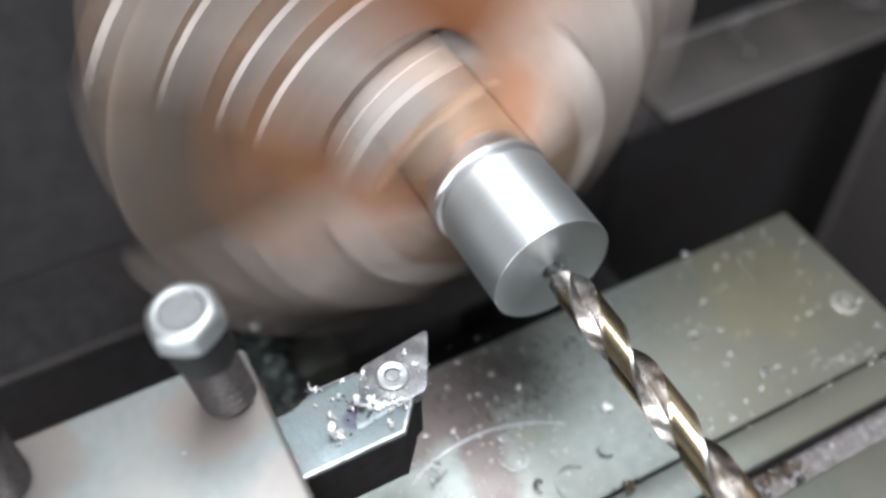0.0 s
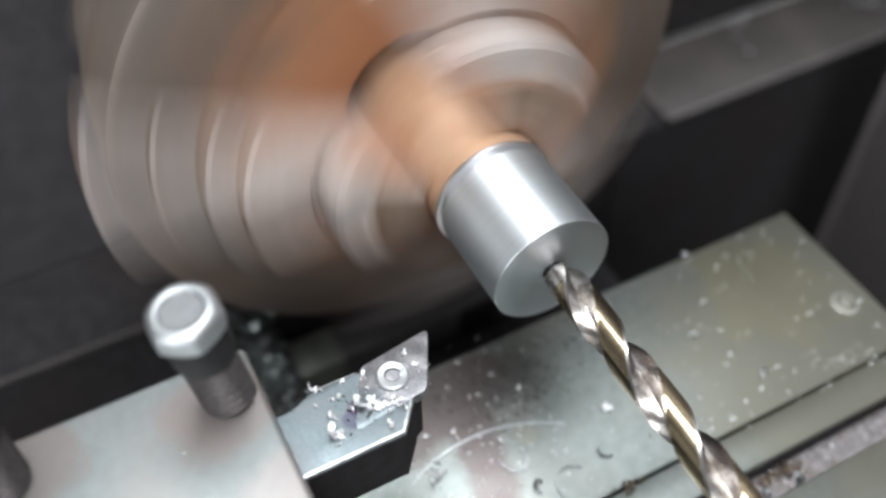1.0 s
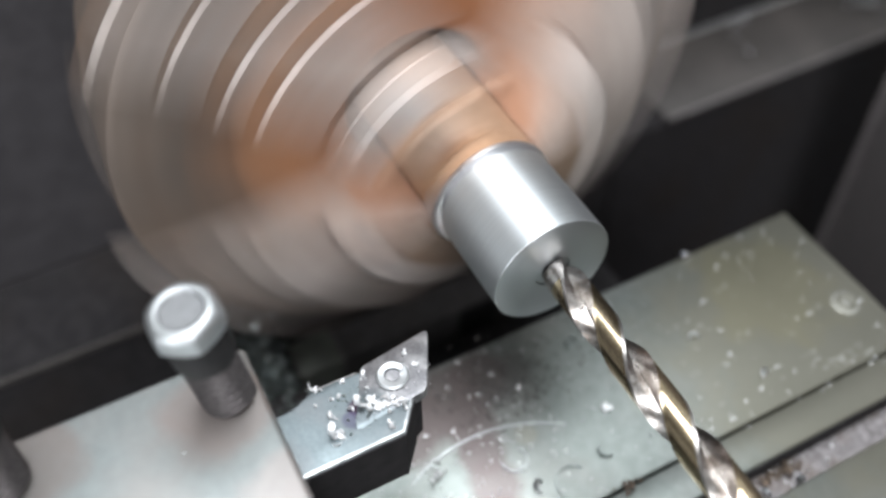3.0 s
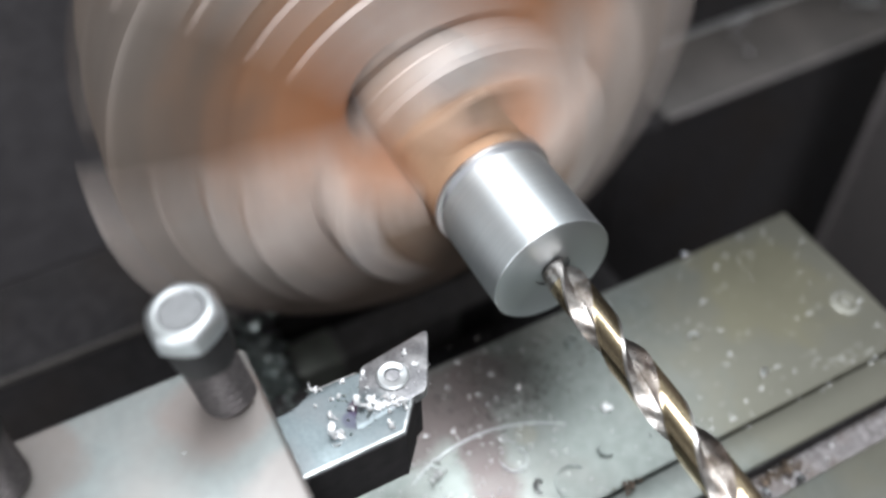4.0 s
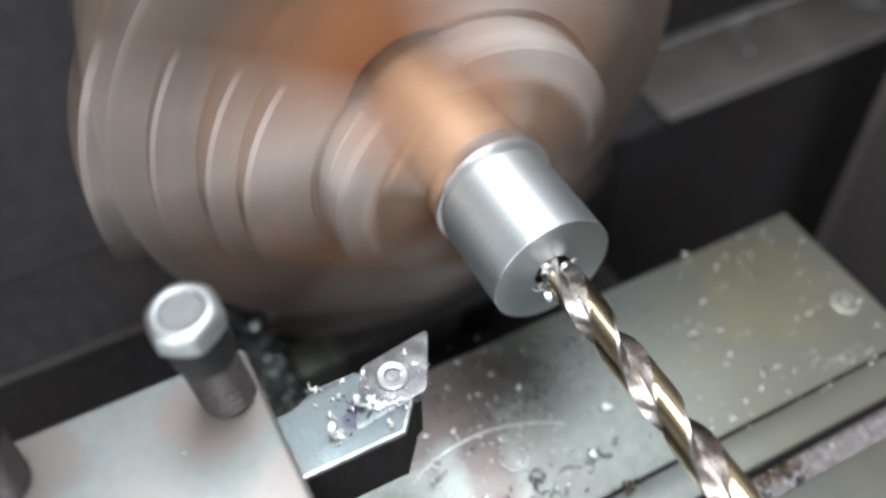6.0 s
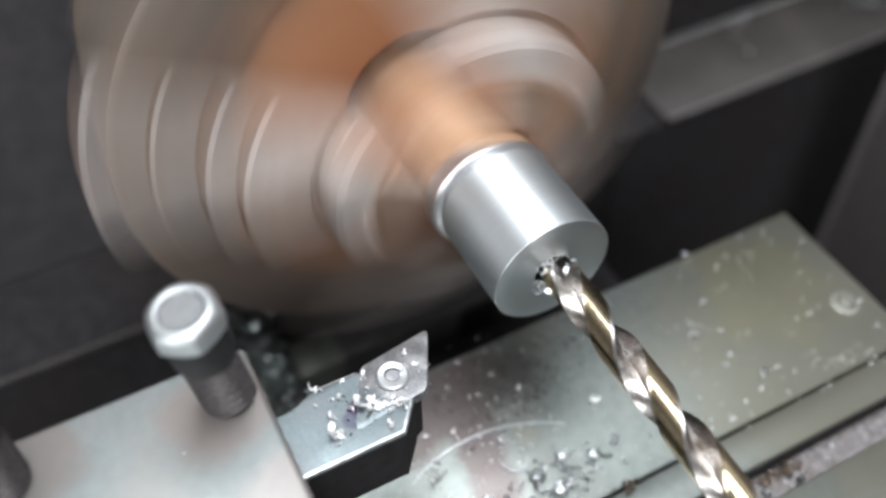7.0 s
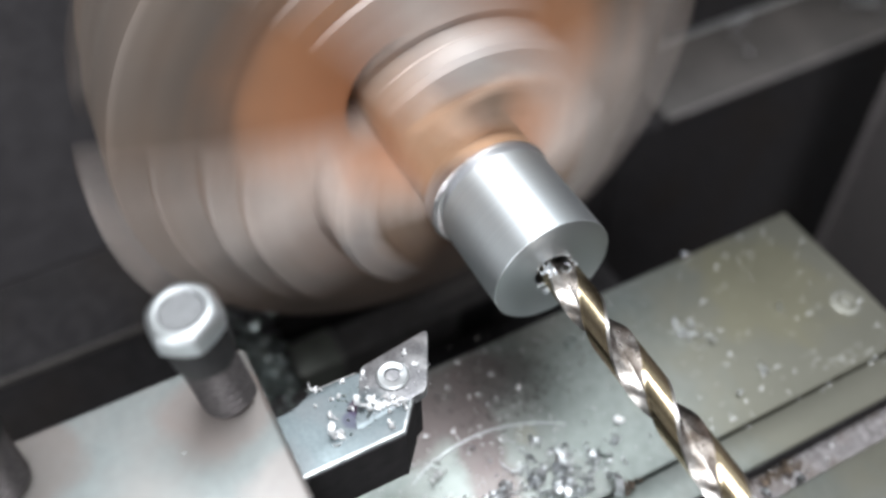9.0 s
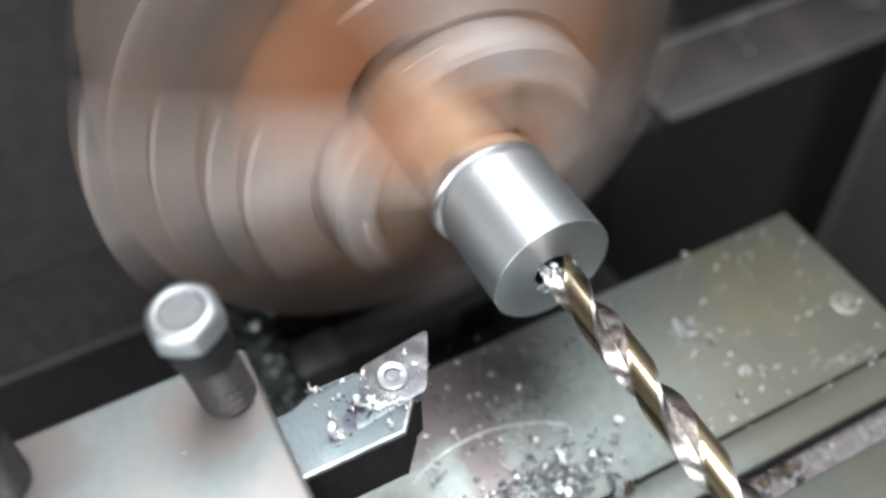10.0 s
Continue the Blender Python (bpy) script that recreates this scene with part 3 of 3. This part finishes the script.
flecks("insert_swarf", 22, lambda: (rng.gauss(7.5, 1.8), rng.gauss(-36, 2.4)), 0.25, 0.5, BRIGHT, "flecks on the insert", 0.2)
LEDGE_CHIPS = [(-117.1, 157.6), (-118.5, 163.5), (-110.7, 153.7), (-102.6, 152.8), (-107.8, 203.4), (-104.4, 203.6), (-106.4, 208.2), (-103.6, 209.5), (-103.5, 212.7), (-97.3, 210.7)]
flecks("ledge_swarf", 40, lambda: [c + rng.gauss(0, 0.35) for c in LEDGE_CHIPS[rng.randrange(len(LEDGE_CHIPS))]], -75, 1.3, CHIP, "bright chips lying on the bed ledge", 0.3)
flecks("bed_swarf", 230, lambda: (rng.gauss(-62, 10), rng.gauss(-49, 4.5)), -80, 3.0, OLDCHIP, "heap of old greenish swarf on the bed", 0.8)
flecks("post_flecks", 9, rect(0, 40, -120, -62), 10, 0.7, CHIP, "few bright flecks on the tool post", 0.1)

SHAPES = []
for k in range(6):
    bm = bmesh.new()
    curl(bm, (0, 0, 0), any_turn(), 0.55 + 0.12 * k, 0.8 + 0.1 * (k % 3), 2.2 + 0.7 * k, 0.12, 0.25, 8)
    SHAPES.append(part("metal_chip", bm, CHIP, None, smooth=0.6))
for ob in SHAPES:
    tagged(ob, "small curled bright aluminium chip", "chip", "fresh chips")


def loose_chip(x, y, z, r, arc, width, rx, ry, rz, label, material=CHIP, pitch=0.3):
    bm = bmesh.new()
    curl(bm, (r, 0, 0), Matrix.Identity(4), r, width, arc, 0.16, pitch, 16)
    ob = part("loose_chip", bm, material, None, label, smooth=0.6)
    ob.matrix_basis = pose(x * S, y * S, z * S, rx, ry, rz)
    return tagged(ob, label, "chip", "loose chips on the slide")


loose_chip(13.2, -14.0, -39.7, 2.7, 4.2, 0.6, 0, 0, -110, "thin bright ring-shaped chip lying on the slide", CHIP, 0.02)
loose_chip(23.6, -5.8, -39.6, 3.8, 3.2, 0.9, 0, 0, 125, "long dark curved chip lying on the slide", OLDCHIP, 0.02)
loose_chip(20.4, 3.9, -39.6, 1.6, 3.3, 0.8, 10, 0, 200, "small dark hooked chip lying on the slide", OLDCHIP, 0.15)
loose_chip(8.6, -28.1, -39.2, 0.75, 22.0, 0.42, 75, 10, 20, "tight bright spiral chip lying on the slide", BRIGHT, 0.2)
loose_chip(20.3, -12.8, -39.5, 1.1, 5.0, 1.0, 40, 30, 80, "bright crumpled chip lying on the slide")
loose_chip(5.3, 38.5, -39.5, 0.9, 5.0, 0.7, 60, 30, 10, "bluish crumpled chip lying on the slide")
loose_chip(20.3, 46.0, -39.5, 0.7, 5.0, 1.1, 50, 20, 40, "bright white chip lying on the slide")
loose_chip(-15.0, 50.5, -39.4, 0.7, 4.0, 1.0, 20, 40, 0, "pale chip on the far edge of the slide")
loose_chip(42.2, 38.8, -45.6, 1.0, 5.0, 1.3, 50, 60, 40, "bright folded chip lying in the slot")
loose_chip(41.5, 30.0, -45.7, 1.0, 4.6, 1.0, 20, 60, 80, "bright folded chip lying in the slot")
loose_chip(-6.0, 12.1, -39.6, 1.4, 4.0, 1.1, 20, 10, 80, "greenish curled chip lying on the slide", OLDCHIP, 0.2)
crumple = bmesh.new()
for dx, dy, size in ((0, 0, 2.6), (0.6, 0.4, 2.0), (-0.55, 0.35, 1.9), (0.25, -0.6, 1.8), (-0.8, -0.25, 1.3)):
    fleck(crumple, (dx, dy, 0.1 * size), size)
white_chip = tagged(part("loose_chip", crumple, WHITE, None, smooth=0), "bright white crumpled chip lying on the slide", "chip", "loose chips on the slide")
wire_bm = bmesh.new()
curl(wire_bm, (37.5 - 32.8 * math.cos(0.6333), -19.6 + 32.8 * math.sin(0.6333), -39.8), pose(0, 0, 0, 0, 0, 143.7), 32.8, 0.36, 1.12, 0.34, 0.0, 34)
tagged(part("chip_wire", wire_bm, WORN, None, "", smooth=0.6), "long thin curved strand of metal lying on the slide", "chip")

# chips that the drill throws out: they lie in the bore until they are cut, drop on the slide and stay there
FLIGHTS = []


def thrown(t0, x, y, z=-40.0, size=1.0):
    src = SHAPES[rng.randrange(6)]
    off = (t0 + 0.25) % 0.5 - 0.25
    t0 += math.copysign(0.13 - abs(off), off) if abs(off) < 0.13 else 0
    t0 = min(t0, 9.85)
    ob = copy_thing(src, Matrix.Identity(4)) if FLIGHTS and len(FLIGHTS) >= 6 else SHAPES[len(FLIGHTS)]
    ob.scale = (size, size, size)
    FLIGHTS.append((ob, t0, (x, y, z), [rng.uniform(0, 360) for _ in range(3)], rng.uniform(-0.9, 0.9), rng.uniform(1.0, 2.4)))


for i in range(240):
    t0 = 5.35 + 4.5 * (i / 240) ** 0.8
    x, y = rng.gauss(22.5, 4.6), rng.gauss(-10.5, 7.5)
    while not (6 < x < 28.0):
        x = rng.gauss(22.5, 4.6)
    thrown(t0, x, y, -39.5 + (0.9 * rng.random() if abs(x - 22) < 5 and abs(y + 10) < 6 else 0), rng.uniform(0.45, 1.05) * (1.7 if i % 7 == 0 else 1))
for i in range(16):
    thrown(6.6 + 0.17 * i, rng.gauss(4.5, 3.2), rng.gauss(36.5, 3.0), -39.5, rng.uniform(0.5, 0.9))
for t0, x, y in ((7.75, 9.5, 61), (7.9, 18.5, 47.0), (8.2, 22, 38), (9.1, 19, 41)):
    thrown(t0, x, y, -39.4, 1.0)

# chips that cling round the mouth of the bore
CLINGING = []
for i in range(16):
    a = rng.uniform(20, 300)
    bm = bmesh.new()
    curl(bm, (0, 0, 0), any_turn(), rng.uniform(0.5, 1.0), rng.uniform(0.7, 1.2), rng.uniform(2.5, 5.5), 0.12, 0.3, 9)
    ob = part("drill_chip", bm, CHIP, None, smooth=0.6)
    tagged(ob, "fresh curled aluminium chip clinging to the drill", "chip", "chips on the drill")
    CLINGING.append((ob, 5.0 + 0.22 * i if i < 9 else 5.25, rng.uniform(0.8, 4.5), rng.uniform(3.3, 4.8), math.radians(a), [rng.uniform(0, 360) for _ in range(3)]))


# ---- motion ----
# the chuck's angle in degrees at each half second
SPIN = {0.0: 352, 0.5: 139, 1.0: 170, 1.5: 74, 2.0: 218, 2.5: 237, 4.0: 196, 4.5: 198, 5.0: 354, 5.5: 33,
        7.0: 41, 7.5: 237, 8.0: 222, 8.5: 1, 9.0: 72, 9.5: 202, 10.0: 50}
RATE = -77.0


def spin_rows():
    """The turning of chuck and bar, frame by frame: the even speed nearest to RATE that meets each angle."""
    rows, total = [], SPIN[0.0]
    keys = sorted(SPIN)
    for a, b in zip(keys, keys[1:]):
        n = frame(b) - frame(a)
        step = (SPIN[b] - SPIN[a]) % 360
        step += 360 * round((RATE * n - step) / 360)
        rows += [((frame(a) - 1 + k) / FPS, total + step * k / n) for k in range(n)]
        total += step
    return rows + [(10.0, total)]


def straight(ob):
    """Even speed from row to row."""
    for curve in ob.animation_data.action.layers[0].strips[0].channelbag(ob.animation_data.action_slot).fcurves:
        for k in curve.keyframe_points:
            k.interpolation = "LINEAR"


FEED = [(0, 0), (0.5, 0.05), (0.8, 0.9), (1, 1.5), (1.5, 1.8), (2, 2.0), (2.5, 2.2), (4, 2.35), (5, 2.5), (5.5, 3.1), (6.2, 4.5), (7, 5.6), (7.5, 5.4), (8, 5.9), (8.5, 6.7), (9, 7.3), (9.4, 7.7), (9.7, 8.1), (10, 8.6)]
SLIP = [(0, 0), (7.0, 0), (7.1, 25), (7.2, 15), (7.3, 0), (9.4, 0), (9.5, 100), (9.6, 97), (9.7, 204), (10, 208)]


def along(rows, t):
    for (a, p), (b, q) in zip(rows, rows[1:]):
        if a <= t <= b:
            return p + (q - p) * (t - a) / (b - a)
    return rows[-1][1]


def motions():
    spin = spin_rows()
    for ob in (chuck, work):
        walk(ob, [(t, pose(0, 0, 0, a, 0, 0)) for t, a in spin])
        straight(ob)
    times = sorted({0, 10.0} | {i / 10 for i in range(101)} | {9.4 + k / 30 for k in range(10)})
    walk(drill, [(t, pose(-along(FEED, t) * S, 0.75 * S, 0.2 * S, along(SLIP, t), 0, 0)) for t in times])
    for ob, t0, (x, y, z), (a, b, c), vy, up in FLIGHTS:
        hide = pose(-12 * S, vy * S, up * S * 0.4, a, b, c)
        rows = [(0, hide), (t0 - 0.1, hide), (t0 - 0.067, pose(1.0 * S, 3.2 * vy * S, 3.0 * S, a, b, c)),
                (t0, pose((0.5 * x + 1) * S, 0.5 * y * S, -9 * S, a + 25, b, c + 30)), (t0 + 0.067, pose(x * S, y * S, z * S, a + 40, b, c + 55)), (10, pose(x * S, y * S, z * S, a + 40, b, c + 55))]
        walk(ob, rows)
        straight(ob)
    for ob, t0, x, r, a, (p, q, w) in CLINGING:
        y, z = r * math.cos(a), r * math.sin(a)
        hide = pose(-11 * S, 0.4 * y * S, 0.4 * z * S, p, q, w)
        rows = [(0, hide), (t0 - 0.2, hide)]
        for k in range(8):
            t = t0 + k * (9.9 - t0) / 7
            rows.append((t, pose(x * (0.55 + 0.12 * (k % 3)) * S, y * S, z * S, p + 20 * k, q, w + 15 * k)))
        rows.append((10, rows[-1][1]))
        walk(ob, rows)
    here = pose(11.8 * S, 9.7 * S, -39.3 * S, 40, 20, 30)
    there = pose(9.0 * S, 8.6 * S, -39.3 * S, 70, 20, 60)
    off = pose(15.5 * S, 10.2 * S, -39.3 * S, 90, 50, 80)
    walk(white_chip, [(0, here), (6.0, here), (6.1, there), (7.85, there), (7.95, off), (10, off)])
    walk(core, [(i / 2, pose(-max(0, along(FEED, i / 2) - 2.0) * S, 0, 0)) for i in range(21)])


motions()
